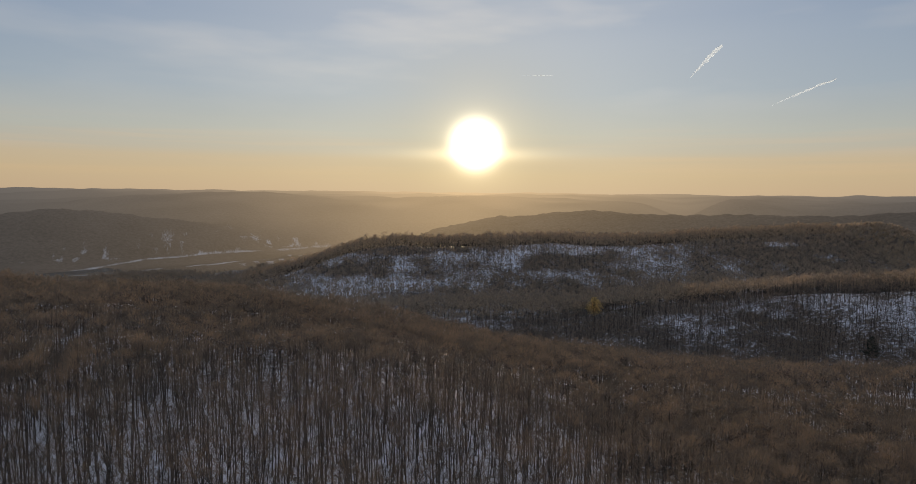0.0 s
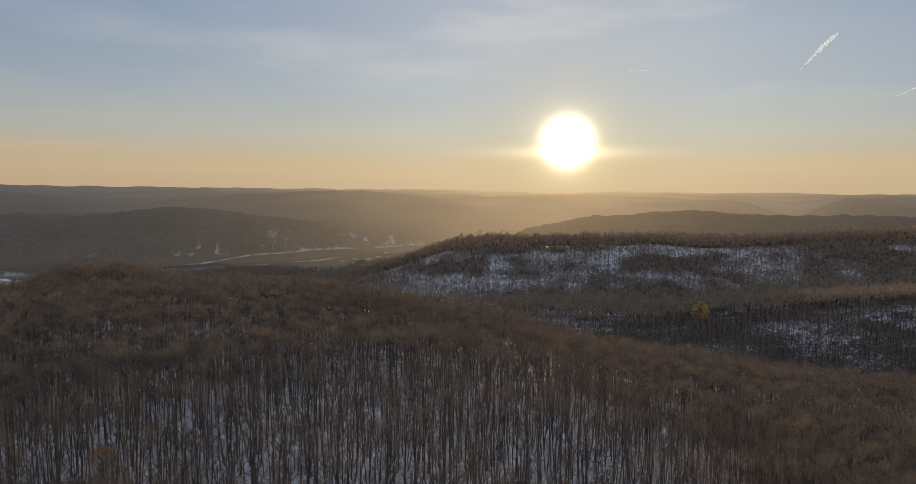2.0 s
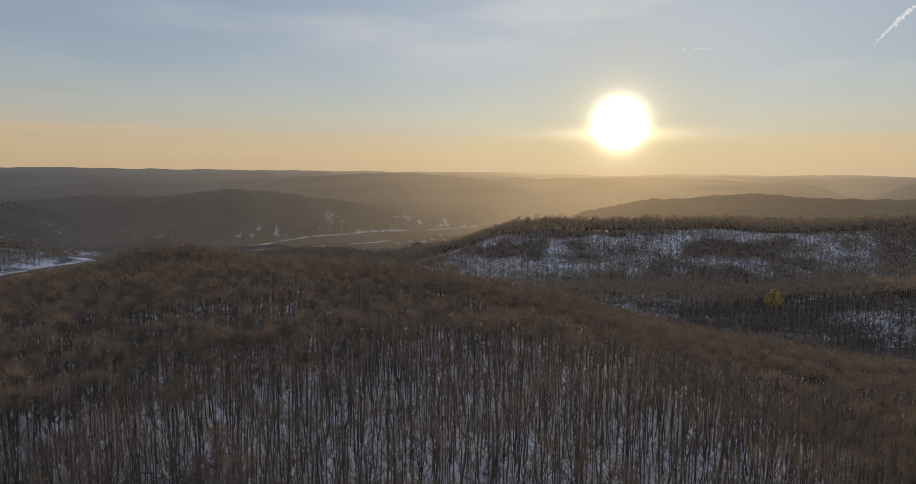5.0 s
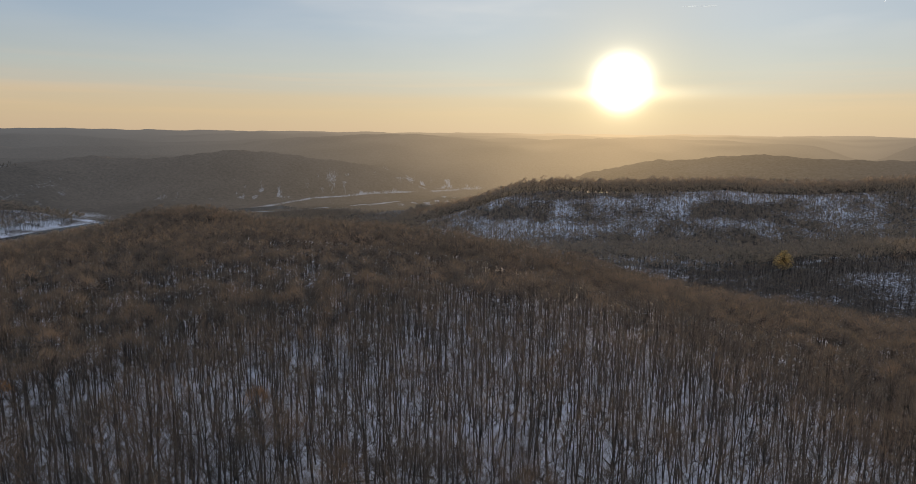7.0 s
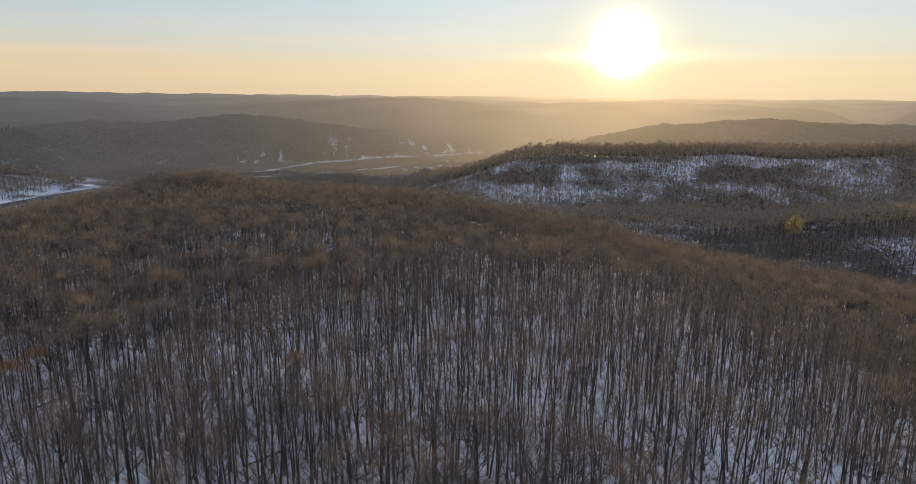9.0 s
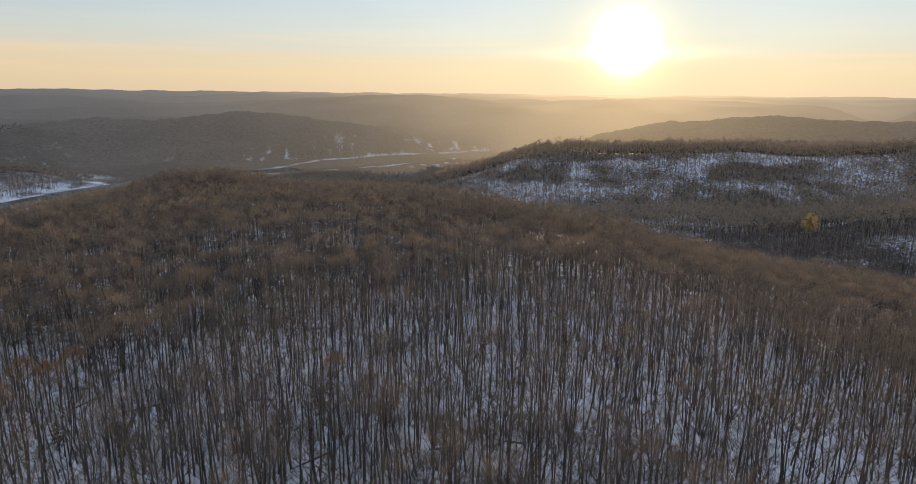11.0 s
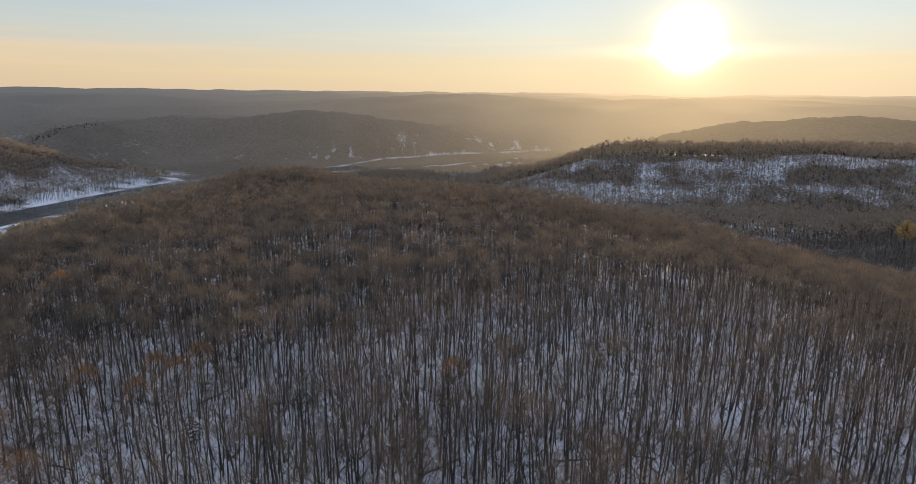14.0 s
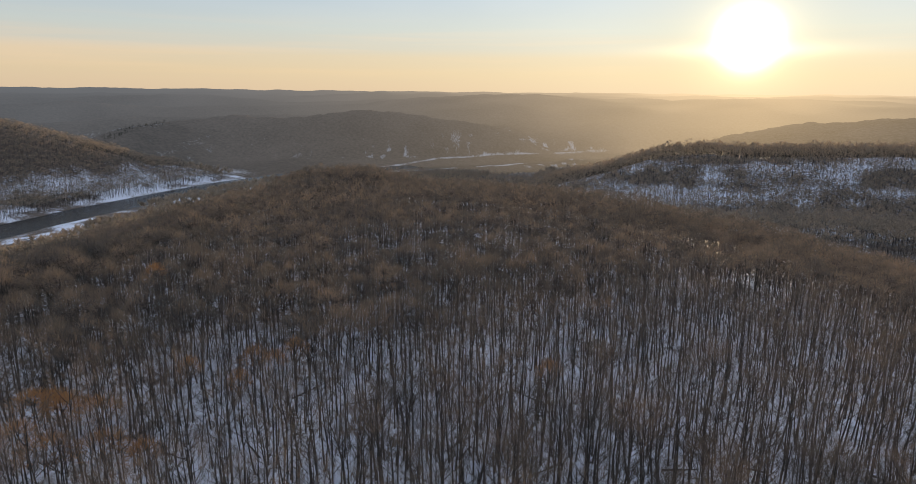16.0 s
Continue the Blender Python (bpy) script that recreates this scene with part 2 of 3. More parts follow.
RIVER = [(-850, -400, 0), (-950, 200, 0), (-1052, 550, 0), (-1088, 742, 0), (-1103, 880, 0), (-1112, 1030, 0), (-1120, 1180, 0),
         (-1090, 1340, 0), (-1000, 1510, 0), (-890, 1670, 0), (-790, 1810, 0), (-680, 1930, 0), (-560, 2070, 0), (-440, 2210, 0), (-320, 2420, 0)]
RIDGES = [
    # crest (x, y, height), half width
    ([(90, 800, -6), (155, 785, 3), (260, 778, 14), (353, 751, 26), (436, 718, 40), (493, 692, 50), (700, 640, 75)], 135),
    ([(-560, 1240, -50), (-460, 1260, -44), (-340, 1275, -5), (-215, 1250, 30), (-100, 1240, 48), (60, 1245, 52), (250, 1260, 52), (480, 1300, 60), (900, 1400, 80)], 140),
    ([(-220, 1880, -40), (-60, 1900, 30), (120, 1950, 72), (400, 1960, 86), (640, 1850, 80), (900, 1750, 82), (1250, 1650, 100), (1700, 1450, 110)], 330),
    ([(-1600, 1800, 44), (-1412, 1840, 56), (-1250, 2000, 82), (-1091, 2065, 66), (-942, 2184, 43), (-827, 2383, 6), (-688, 2473, -36)], 165),
    ([(-1630, 1760, 46), (-1700, 1621, 42), (-1690, 1425, 27), (-1655, 1303, 7), (-1600, 1200, -25)], 165),
    ([(-1900, 400, 120), (-1500, 760, 95), (-1430, 870, 76), (-1380, 950, 52), (-1310, 1035, 20), (-1290, 1120, -20)], 130),
    ([(-420, 600, 30), (-480, 630, 38), (-535, 648, 42), (-575, 672, 33)], 88),
]


def height(x, y):
    x, y = np.asarray(x, float), np.asarray(y, float)
    base = np.interp(x, [-900, -450, -200, 200, 600], [-47, -43, -26, -17, 5])
    rough = (waves(x, y, 170, 1) - 0.5) * 12 + (waves(x, y, 60, 2) - 0.5) * 5 + (waves(x, y, 21, 3) - 0.5) * 1.6
    # the broad spur under the camera
    brow = np.interp(x, [-600, -440, -386, -300, -210, -145, -100, -45, 28, 139, 215, 293, 600], [50, 54, 57, 59, 58, 55, 49, 40, 25, 11, 8, 10, 40])
    crown = brow + np.interp(x, [-440, -300, -200, -100, 0, 150], [0.0, 0.02, 0.035, 0.06, 0.10, 0.125]) * np.clip(480 - y, -100, 340)
    back = np.interp(x, [-450, -200, 0, 200, 400], [590, 555, 505, 475, 420])
    side = np.interp(y, [50, 250, 350, 500], [-345, -370, -400, -440])
    total = (np.clip(crown - base, 0, None) * (1 - fade(y - back, -40, 190)) * fade(x - side, -300, 0)) ** 4
    for line, wide in RIDGES:
        d, h = along(x, y, line)
        total = total + (np.clip(h - base, 0, None) * np.exp(-(d / wide) ** 2)) ** 4
    r, az = np.hypot(x, y), np.degrees(np.arctan2(x, y))
    # a long level plateau before the sun; towards the river's upper valley, low ridges one behind another
    table = np.interp(r, [2350, 2680, 2950, 3150, 3400, 3900, 4100, 4300, 4850], [-40, 70, 118, 121, 106, 136, 137, 122, 152])
    steps = np.interp(r, [2350, 2620, 2700, 2850, 3060, 3140, 3300, 3480, 3560, 3750, 3960, 4060, 4300, 4860], [-40, 44, 46, 24, 82, 83, 62, 106, 107, 88, 118, 119, 100, 153])
    bend = fade(az + (waves(x, y, 600, 11) - 0.5) * 16, -24, -36)
    far = table + (steps - table) * bend - base
    far = far + (waves(x, y, 520, 5) - 0.5) * 34 * fade(r, 4700, 3300) + (waves(x, y, 230, 6) - 0.6) * 26 * fade(r, 4700, 3300) + (waves(x, y, 700, 9) - 0.5) * 9
    far = far - 62 * np.exp(-((az - 19.2) / 2.6) ** 2) * fade(r, 4300, 3300)
    total = total + (np.clip(far, 0, None) * fade(r, 2000, 2600)) ** 4
    z = base + total ** 0.25
    d, _ = along(x, y, RIVER)
    flat = fade(d, 60, 240)
    z = -47 + (z + 47) * fade(d, 40, 190)
    z = z + rough * (0.12 + 0.88 * np.clip(flat, 0, 1)) - 8.0 * np.exp(-(d / 60) ** 2)
    return z


def snow_cover(x, y):
    """How much of the old snow still lies: much under the near trees and on the slope across the creek, little on the sunnier hills."""
    r = np.hypot(x, y)
    c = np.interp(r, [0, 230, 340, 600, 1050, 1300, 1450, 1800, 2600], [0.70, 0.67, 0.50, 0.42, 0.43, 0.45, 0.30, 0.16, 0.08])
    c = c + (waves(x, y, 90, 8) - 0.5) * np.interp(r, [300, 700], [0.1, 0.3]) + (waves(x, y, 33, 12) - 0.5) * np.interp(r, [600, 900], [0.0, 0.35])
    c = c + 0.24 * np.exp(-(((x + 215) / 50) ** 2 + ((y - 1090) / 26) ** 2)) + 0.08 * fade(x, -140, -300) * fade(y, 1040, 1080) * fade(y, 1260, 1235)
    # drifts lie in bands along the slope across the creek
    c = c + (waves(x * 0.3, height(x, y) * 5.0, 60, 8) - 0.58) * 0.5 * fade(r, 600, 850) * fade(r, 1600, 1350)
    c = c + 0.6 * np.exp(-(((x + 1850) / 190) ** 2 + ((y - 1470) / 150) ** 2))
    # thinner on the flank that falls to the creek; cleared behind the crest to darken its sunlit strip
    c = c - 0.16 * fade(x, -10, 90) * fade(r, 420, 330)
    c = c - 0.5 * fade(y - np.interp(x, [-340, -215, -100, 250, 480], [1275, 1250, 1240, 1260, 1300]), -14, 4)
    c = c * (1 - 0.5 * fade(x, -330, -420) * fade(x, -800, -700) * fade(y, 450, 520))
    d, _ = along(x, y, RIVER)
    plain = (x < -420) & (height(x, y) < -38)
    c = np.where(plain, 0.28 + 0.17 * np.exp(-((d - 72) / 34) ** 2) * (1.5 * fade(waves(x, y, 24, 7), 0.3, 0.7) + 0.5 * waves(x, y, 90, 13)) + 0.20 * np.exp(-(((x + 1200) / 95) ** 2 + ((y - 1120) / 190) ** 2)) * (0.5 + waves(x, y, 30, 17)) + 0.35 * fade(waves(x, y, 60, 9), 0.65, 0.85), c)
    west = (x < -1150) | ((x < -500) & (y > 1700))
    c = np.where(west & ~plain, np.interp(height(x, y), [-42, -15, 25], [0.55, 0.46, 0.10]) + 0.04 * fade(y, 1250, 1050) + (waves(x, y, 60, 8) - 0.5) * 0.3, c)
    return c


def mesh(name, verts, tris, mats, index=None, smooth=False):
    me = bpy.data.meshes.new(name)
    verts, tris = np.asarray(verts, np.float32), np.asarray(tris, np.int32)
    me.vertices.add(len(verts))
    me.vertices.foreach_set("co", verts.ravel())
    me.loops.add(tris.size)
    me.loops.foreach_set("vertex_index", tris.ravel())
    me.polygons.add(len(tris))
    k = tris.shape[1]
    me.polygons.foreach_set("loop_start", np.arange(0, tris.size, k, dtype=np.int32))
    for m in mats:
        me.materials.append(m)
    if index is not None:
        me.polygons.foreach_set("material_index", np.asarray(index, np.int32))
    me.update(calc_edges=True)
    me.polygons.foreach_set("use_smooth", np.full(len(tris), smooth))
    return me


def rim(az):
    """How far the near country reaches, by direction in degrees."""
    return np.interp(az, [-60, -45, -38, -8, -4, 60], [1730, 1730, 1640, 1640, 1690, 1690])


def canopy(x, y, far_off, edge):
    """The uneven roof of the woods past the rim, where single trees are no longer told apart."""
    lumps = 14 + (5 * waves(x, y, 12, 21) + 6 * waves(x, y, 26, 22) - 4) * fade(far_off, 3400, 2500)
    return lumps * fade(far_off - edge, 0, 70) * fade(height(x, y), -41, -28)


ROADS = [  # snow along the far bank, the near bank and the open bottom land
    ([(-1010, 1535, 0), (-988, 1555, 0), (-933, 1734, 0), (-906, 1843, 0), (-771, 2012, 0), (-660, 2140, 0)], 13, 0.95),
    ([(-985, 1490, 0), (-852, 1498, 0), (-830, 1522, 0), (-759, 1628, 0)], 13, 1.05),
    ([(-700, 1690, 0), (-645, 1743, 0), (-617, 1825, 0)], 18, 1.05),
    ([(-600, 2195, 0), (-537, 2292, 0), (-470, 2360, 0)], 26, 0.8),
]


def far_snow(x, y):
    """Old snow in the gullies of the hills beyond the river, along its banks and on one open hillside."""
    z, u, v = height(x, y), 0.906 * x + 0.423 * y, -0.423 * x + 0.906 * y
    gully = waves(u, v * 0.16, 17, 31) * 0.66 + waves(x, y, 21, 32) * 0.34
    c = fade(gully, 0.50, 0.72) * np.interp(z, [-44, -36, -8, 22, 48], [0.25, 0.9, 0.6, 0.3, 0.0]) * (0.45 + 0.55 * fade(waves(x, y, 120, 33), 0.3, 0.6)) * ((x < -450) & (y < 2350)) * (1 - 0.45 * fade(x, -1250, -1400))
    for line, wide, much in ROADS:
        d, _ = along(x, y, line)
        c = np.maximum(c, much * np.exp(-(d / wide) ** 2) * (0.55 + 0.6 * waves(x, y, 22, 34)))
    c = np.maximum(c, 0.8 * np.exp(-(((x + 1240) / 85) ** 2 + ((y - 1290) / 60) ** 2)))
    return np.maximum(c, 0.62 * np.exp(-(((x + 1850) / 190) ** 2 + ((y - 1470) / 150) ** 2) ** 2) * (0.5 + waves(x, y, 28, 35)))


def polar_sheet(name, shares, angles, mats):
    """A sheet of land on rays from one place. Shares up to 1 lie within the rim, from 1 to 2 beyond it."""
    S, D = np.meshgrid(shares, angles, indexing="ij")
    A, edge = np.radians(D), rim(D)
    R = np.where(S <= 1, S * edge, edge + (S - 1) * (4860 - edge))
    x, y = R * np.sin(A) - 40, R * np.cos(A)
    v = np.stack([x, y, height(x, y) + canopy(x, y, R, edge)], -1).reshape(-1, 3)
    i, j = np.meshgrid(np.arange(len(shares) - 1), np.arange(len(angles) - 1), indexing="ij")
    a = (i * len(angles) + j).ravel()
    q = np.stack([a, a + 1, a + 1 + len(angles), a + len(angles)], -1)
    return mesh(name, v, q, mats, smooth=True), R


FINE = np.concatenate([np.arange(-180, -62, 4.0), np.arange(-62, 36, 0.18), np.arange(36, 179.0, 4.0), [180.0]])
VIEW = np.concatenate([np.arange(-180, -70, 4.0), np.arange(-70, 50, 0.36), np.arange(50, 179.0, 4.0), [180.0]])
near_radii = np.concatenate([[0.0], np.geomspace(0.0024, 0.34, 130), np.linspace(0.344, 0.86, 130), np.linspace(0.868, 1.0, 18)])
me, _ = polar_sheet("ground", near_radii, VIEW, [SNOW])
co = np.empty(len(me.vertices) * 3, np.float32)
me.vertices.foreach_get("co", co)
me.attributes.new("snow", "FLOAT", "POINT").data.foreach_set("value", snow_cover(co[0::3], co[1::3]).astype(np.float32))
tagged(new("ground", me), "hilly forest floor under patchy old snow and leaf litter", "ground", kind="structure")
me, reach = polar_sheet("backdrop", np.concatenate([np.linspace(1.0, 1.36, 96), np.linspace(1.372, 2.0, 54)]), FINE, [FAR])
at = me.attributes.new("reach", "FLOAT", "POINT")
# share of haze glow mixed over the surface, by distance
painted_haze = np.interp(reach.ravel(), [1600, 1900, 2350, 2600, 3000, 4000, 4860], [0.20, 0.28, 0.37, 0.52, 0.62, 0.82, 0.95])
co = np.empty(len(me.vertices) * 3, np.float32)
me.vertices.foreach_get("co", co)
# the painted haze varies in long bands over the plain, imitating thin mist
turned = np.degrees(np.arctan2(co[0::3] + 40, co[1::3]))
painted_haze = painted_haze + (waves(reach.ravel(), turned * 26, 130, 41) - 0.5) * 0.12 * fade(reach.ravel(), 2500, 3000)
at.data.foreach_set("value", np.clip(painted_haze, 0, 0.97).astype(np.float32))
me.attributes.new("snow", "FLOAT", "POINT").data.foreach_set("value", far_snow(co[0::3], co[1::3]).astype(np.float32))
# the haze glow turns golden towards the sun's direction
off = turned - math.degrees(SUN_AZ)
me.attributes.new("haze_gold", "FLOAT", "POINT").data.foreach_set("value", np.exp(-(np.abs(off) / 19) ** 1.4).astype(np.float32))
tagged(new("backdrop", me), "far wooded plateau with warm evening haze painted on", "distant hills", kind="structure")


def ribbon(line, half, z):
    """A smooth band along a line of the plan."""
    p = np.array([(a, b) for a, b, _ in line], float)
    t = np.linspace(0, len(p) - 1, 160)
    c = np.stack([np.interp(t, np.arange(len(p)), p[:, k]) for k in (0, 1)], -1)
    for _ in range(12):
        c[1:-1] = (c[:-2] + 2 * c[1:-1] + c[2:]) / 4
    d = np.gradient(c, axis=0)
    d /= np.linalg.norm(d, axis=1)[:, None]
    s = np.stack([-d[:, 1], d[:, 0]], -1) * half
    v = np.concatenate([np.c_[c + s, np.full(160, z)], np.c_[c - s, np.full(160, z)]])
    a = np.arange(159)
    return v, np.stack([a, a + 160, a + 161, a + 1], -1)


me = mesh("water", *ribbon(RIVER[:10], 75, -51.7), [WATER])
tagged(new("water", me), "dark slow river winding between snowy banks", "river", kind="structure")


# ---- trees ----
rng = np.random.default_rng(7)


class Shape:
    def __init__(self):
        self.v, self.f, self.m, self.n = [], [], [], 0

    def tube(self, pts, radii, sides, mat=0):
        pts = np.asarray(pts, float)
        axis = pts[-1] - pts[0]
        axis /= np.linalg.norm(axis)
        a = np.cross(axis, (0.3, 0.9, 0.2))
        a /= np.linalg.norm(a)
        b = np.cross(axis, a)
        ang = np.arange(sides) * 2 * np.pi / sides
        ring = np.cos(ang)[:, None] * a + np.sin(ang)[:, None] * b
        for p, r in zip(pts, radii):
            self.v.append(p + ring * r)
        for k in range(len(pts) - 1):
            for s in range(sides):
                i, j = self.n + k * sides + s, self.n + k * sides + (s + 1) % sides
                self.f += [(i, j, j + sides), (i, j + sides, i + sides)]
                self.m += [mat, mat]
        self.n += sides * len(pts)

    def sliver(self, a, b, wide, mat=1):
        d = np.asarray(b) - a
        s = np.cross(d, rng.normal(size=3))
        s *= wide / 2 / max(np.linalg.norm(s), 1e-6)
        self.v.append(np.array([a - s, a + s, b]))
        self.f.append((self.n, self.n + 1, self.n + 2))
        self.m.append(mat)
        self.n += 3

    def arrays(self):
        return np.concatenate(self.v), np.array(self.f), np.array(self.m)


def bare_tree(level, tall=21.0):
    """A bare hardwood: slim trunk, steep limbs from half its height, a fine spray of twigs. level 0 is the fuller."""
    s = Shape()
    sides, segs = ((6, 7), (3, 4))[level]
    n_limb, n_sub, n_twig = ((10, 5, 9), (7, 4, 7))[level]
    thick = (0.0118, 0.0122)[level]
    wide = (0.046, 0.064)[level]
    lean = rng.normal(size=2) * 0.9
    t = np.linspace(0, 1, segs + 1)
    bend = rng.normal(size=2) * 0.45
    stem = np.stack([lean[0] * t + bend[0] * np.sin(t * 3), lean[1] * t + bend[1] * np.sin(t * 3), t * tall * 0.94], -1)
    r0 = tall * thick * rng.uniform(0.8, 1.2)
    s.tube(stem, r0 * (1.0 - 0.85 * t) + 0.02, sides)
    low = rng.uniform(0.46, 0.64)
    for i in range(n_limb):
        u = low + (0.97 - low) * ((i + rng.uniform(0, 0.9)) / n_limb)
        a = np.array([np.interp(u, t, stem[:, k]) for k in range(3)])
        az = i * 2.4 + rng.uniform(-0.5, 0.5)
        length = tall * (0.34 - 0.21 * (u - low) / (1 - low)) * rng.uniform(0.75, 1.2)
        rise = rng.uniform(0.75, 1.45)
        d = np.array([np.cos(az), np.sin(az), rise])
        d /= np.linalg.norm(d)
        mid = a + d * length * 0.5 + rng.normal(size=3) * 0.15
        end = mid + (d + (0, 0, 0.35)) * length * 0.5 + rng.normal(size=3) * 0.2
        r = r0 * 0.42 * (1.1 - u)
        if level == 0:
            s.tube([a, mid, end], [r + 0.03, r * 0.7 + 0.02, 0.012], 4)
        else:
            s.tube([a, mid], [r + 0.04, r * 0.7 + 0.03], 3)
            s.sliver(mid, end, 0.11, 0)
        for j in range(n_sub):
            v = rng.uniform(0.3, 1.0)
            p = a + (mid - a) * v * 2 if v < 0.5 else mid + (end - mid) * (v - 0.5) * 2
            q = p + (d * 0.8 + rng.normal(size=3) * 0.6 + (0, 0, 0.35)) * length * 0.36
            if level == 0:
                s.tube([p, q], [0.03, 0.008], 3, 1)
            else:
                s.sliver(p, q, wide)
            for k in range(n_twig):
                o = p + (q - p) * rng.uniform(0.2, 1.0)
                s.sliver(o, o + (d * 0.5 + rng.normal(size=3) * 0.7 + (0, 0, 0.45)) * length * rng.uniform(0.16, 0.34), wide)
    return s.arrays()


def brush_tree(tall, count, wide, limbs, sides=3, spread=0.20):
    """A bare tree seen as a stem, a few limbs and a rounded brush of fine twigs."""
    s = Shape()
    lean = rng.normal(size=2) * 0.7
    t = np.linspace(0, 1, 3)
    r0 = tall * 0.0105 * rng.uniform(0.8, 1.2)
    s.tube(np.stack([lean[0] * t, lean[1] * t, t * tall * 0.85], -1), r0 * (1 - 0.8 * t) + 0.02, sides)
    wx, wy, wz = tall * spread * rng.uniform(0.8, 1.25), tall * spread * rng.uniform(0.8, 1.25), tall * rng.uniform(0.19, 0.25)
    mid = np.array([lean[0] * 0.7, lean[1] * 0.7, tall * 0.99 - wz])
    for k in range(limbs):
        az = k * 2.4 + rng.uniform(-0.4, 0.4)
        a = np.array([lean[0] * 0.5, lean[1] * 0.5, tall * rng.uniform(0.42, 0.6)])
        s.sliver(a, mid + (math.cos(az) * wx * 0.8, math.sin(az) * wy * 0.8, wz * rng.uniform(0.0, 0.6)), 0.22, 0)
    # twigs fan out over a dome, fullest along its top
    for k in range(count):
        az, u = k * 2.39996, (k + rng.uniform(0, 1)) / count
        rise = math.sin(-0.35 + 1.9 * u) if u < 0.99 else 1.0
        flat = math.sqrt(max(0.0, 1 - rise * rise))
        shell = np.array([math.cos(az) * flat * wx, math.sin(az) * flat * wy, rise * wz])
        a = mid + shell * rng.uniform(0.45, 0.85) + rng.normal(size=3) * 0.45
        s.sliver(a, mid + shell * rng.uniform(0.95, 1.10) + rng.normal(size=3) * 0.3 + (0, 0, 0.35), wide * rng.uniform(0.7, 1.3))
    return s.arrays()


def clump(tall=19.0):
    """A far-off crown: a few broad sprays over a stem."""
    s = Shape()
    s.sliver(np.array([0, 0, 0.0]), np.array([0, 0, tall * 0.8]), 0.35, 0)
    for k in range(20):
        az, u = rng.uniform(0, 6.28), rng.uniform(0.45, 0.75)
        a = np.array([rng.normal() * 1.2, rng.normal() * 1.2, tall * u])
        s.sliver(a, a + np.array([np.cos(az) * 4.2, np.sin(az) * 4.2, rng.uniform(1.5, 6.0)]), 1.6)
    return s.arrays()


def conifer(tall, spread, layers, per, wide, low=0.14):
    s = Shape()
    s.tube([(0, 0, 0), (0.1, 0, tall * 0.5), (0, 0, tall)], [tall * 0.014, tall * 0.009, 0.02], 5)
    for i in range(layers):
        u = (i + 0.5) / layers
        z = tall * (low + (0.99 - low) * u)
        reach = spread * ((1 - u) ** 0.8 * min(1.0, 0.55 + 2.2 * u) if low < 0.3 else math.sin(math.pi * (0.2 + 0.72 * u))) + 0.35
        for k in range(per):
            az = k * 6.283 / per + i * 1.1 + rng.uniform(-0.3, 0.3)
            L = reach * rng.uniform(0.6, 1.15)
            a = np.array([0, 0, z + rng.uniform(-0.3, 0.3)])
            b = a + np.array([np.cos(az) * L, np.sin(az) * L, -0.18 * L + rng.uniform(-0.2, 0.5)])
            s.sliver(a, b, wide * 0.6, 0)
            for v in (0.25, 0.45, 0.65, 0.85, 1.0):
                o = a + (b - a) * v
                side = np.array([-np.sin(az), np.cos(az), 0]) * rng.choice((-1, 1))
                s.sliver(o, o + (side * 0.8 + (b - a) / max(L, 0.1) * 0.5 + (0, 0, rng.uniform(-0.5, 0.2))) * L * 0.35, wide)
    return s.arrays()


def scatter(x0, x1, y0, y1, gap, seed):
    r = np.random.default_rng(seed)
    gx, gy = np.meshgrid(np.arange(x0, x1, gap), np.arange(y0, y1, gap))
    return np.stack([gx.ravel(), gy.ravel()], -1) + r.uniform(-0.48, 0.48, (gx.size, 2)) * gap


def planted(shapes, places, seed, scale=(0.8, 1.15), sink=0.25):
    """Many trees as one mesh: vertices, triangles and material numbers."""
    r = np.random.default_rng(seed)
    pick = r.integers(0, len(shapes), len(places))
    V, F, M, T, n = [], [], [], [], 0
    z = height(places[:, 0], places[:, 1]) - sink
    for k, (v, f, m) in enumerate(shapes):
        who = np.nonzero(pick == k)[0]
        if not len(who):
            continue
        a, s = r.uniform(0, 6.283, len(who)), r.uniform(*scale, len(who))
        c, d = np.cos(a) * s, np.sin(a) * s
        x = c[:, None] * v[:, 0] - d[:, None] * v[:, 1] + places[who, 0:1]
        y = d[:, None] * v[:, 0] + c[:, None] * v[:, 1] + places[who, 1:2]
        V.append(np.stack([x, y, s[:, None] * v[:, 2] + z[who, None]], -1).reshape(-1, 3))
        F.append((f[None] + (n + np.arange(len(who)) * len(v))[:, None, None]).reshape(-1, 3))
        M.append(np.tile(m, len(who)))
        T.append(np.repeat(r.uniform(-1, 1, len(who)), len(v)))
        n += len(who) * len(v)
    return np.concatenate(V), np.concatenate(F), np.concatenate(M), np.concatenate(T)


def view_angle(p):
    return np.degrees(np.arctan2(p[:, 0] + 50, p[:, 1] + 30))


def woodland(name, shapes, places, seed, label, mats, scale=(0.8, 1.15), vary=1.0):
    v, f, m, tone = planted(shapes, places, seed, scale)
    me = mesh(name, v, f, mats, m)
    me.attributes.new("tone", "FLOAT", "POINT").data.foreach_set("value", (tone * vary).astype(np.float32))
    return tagged(new(name, me), label, "forest", kind="stuff")


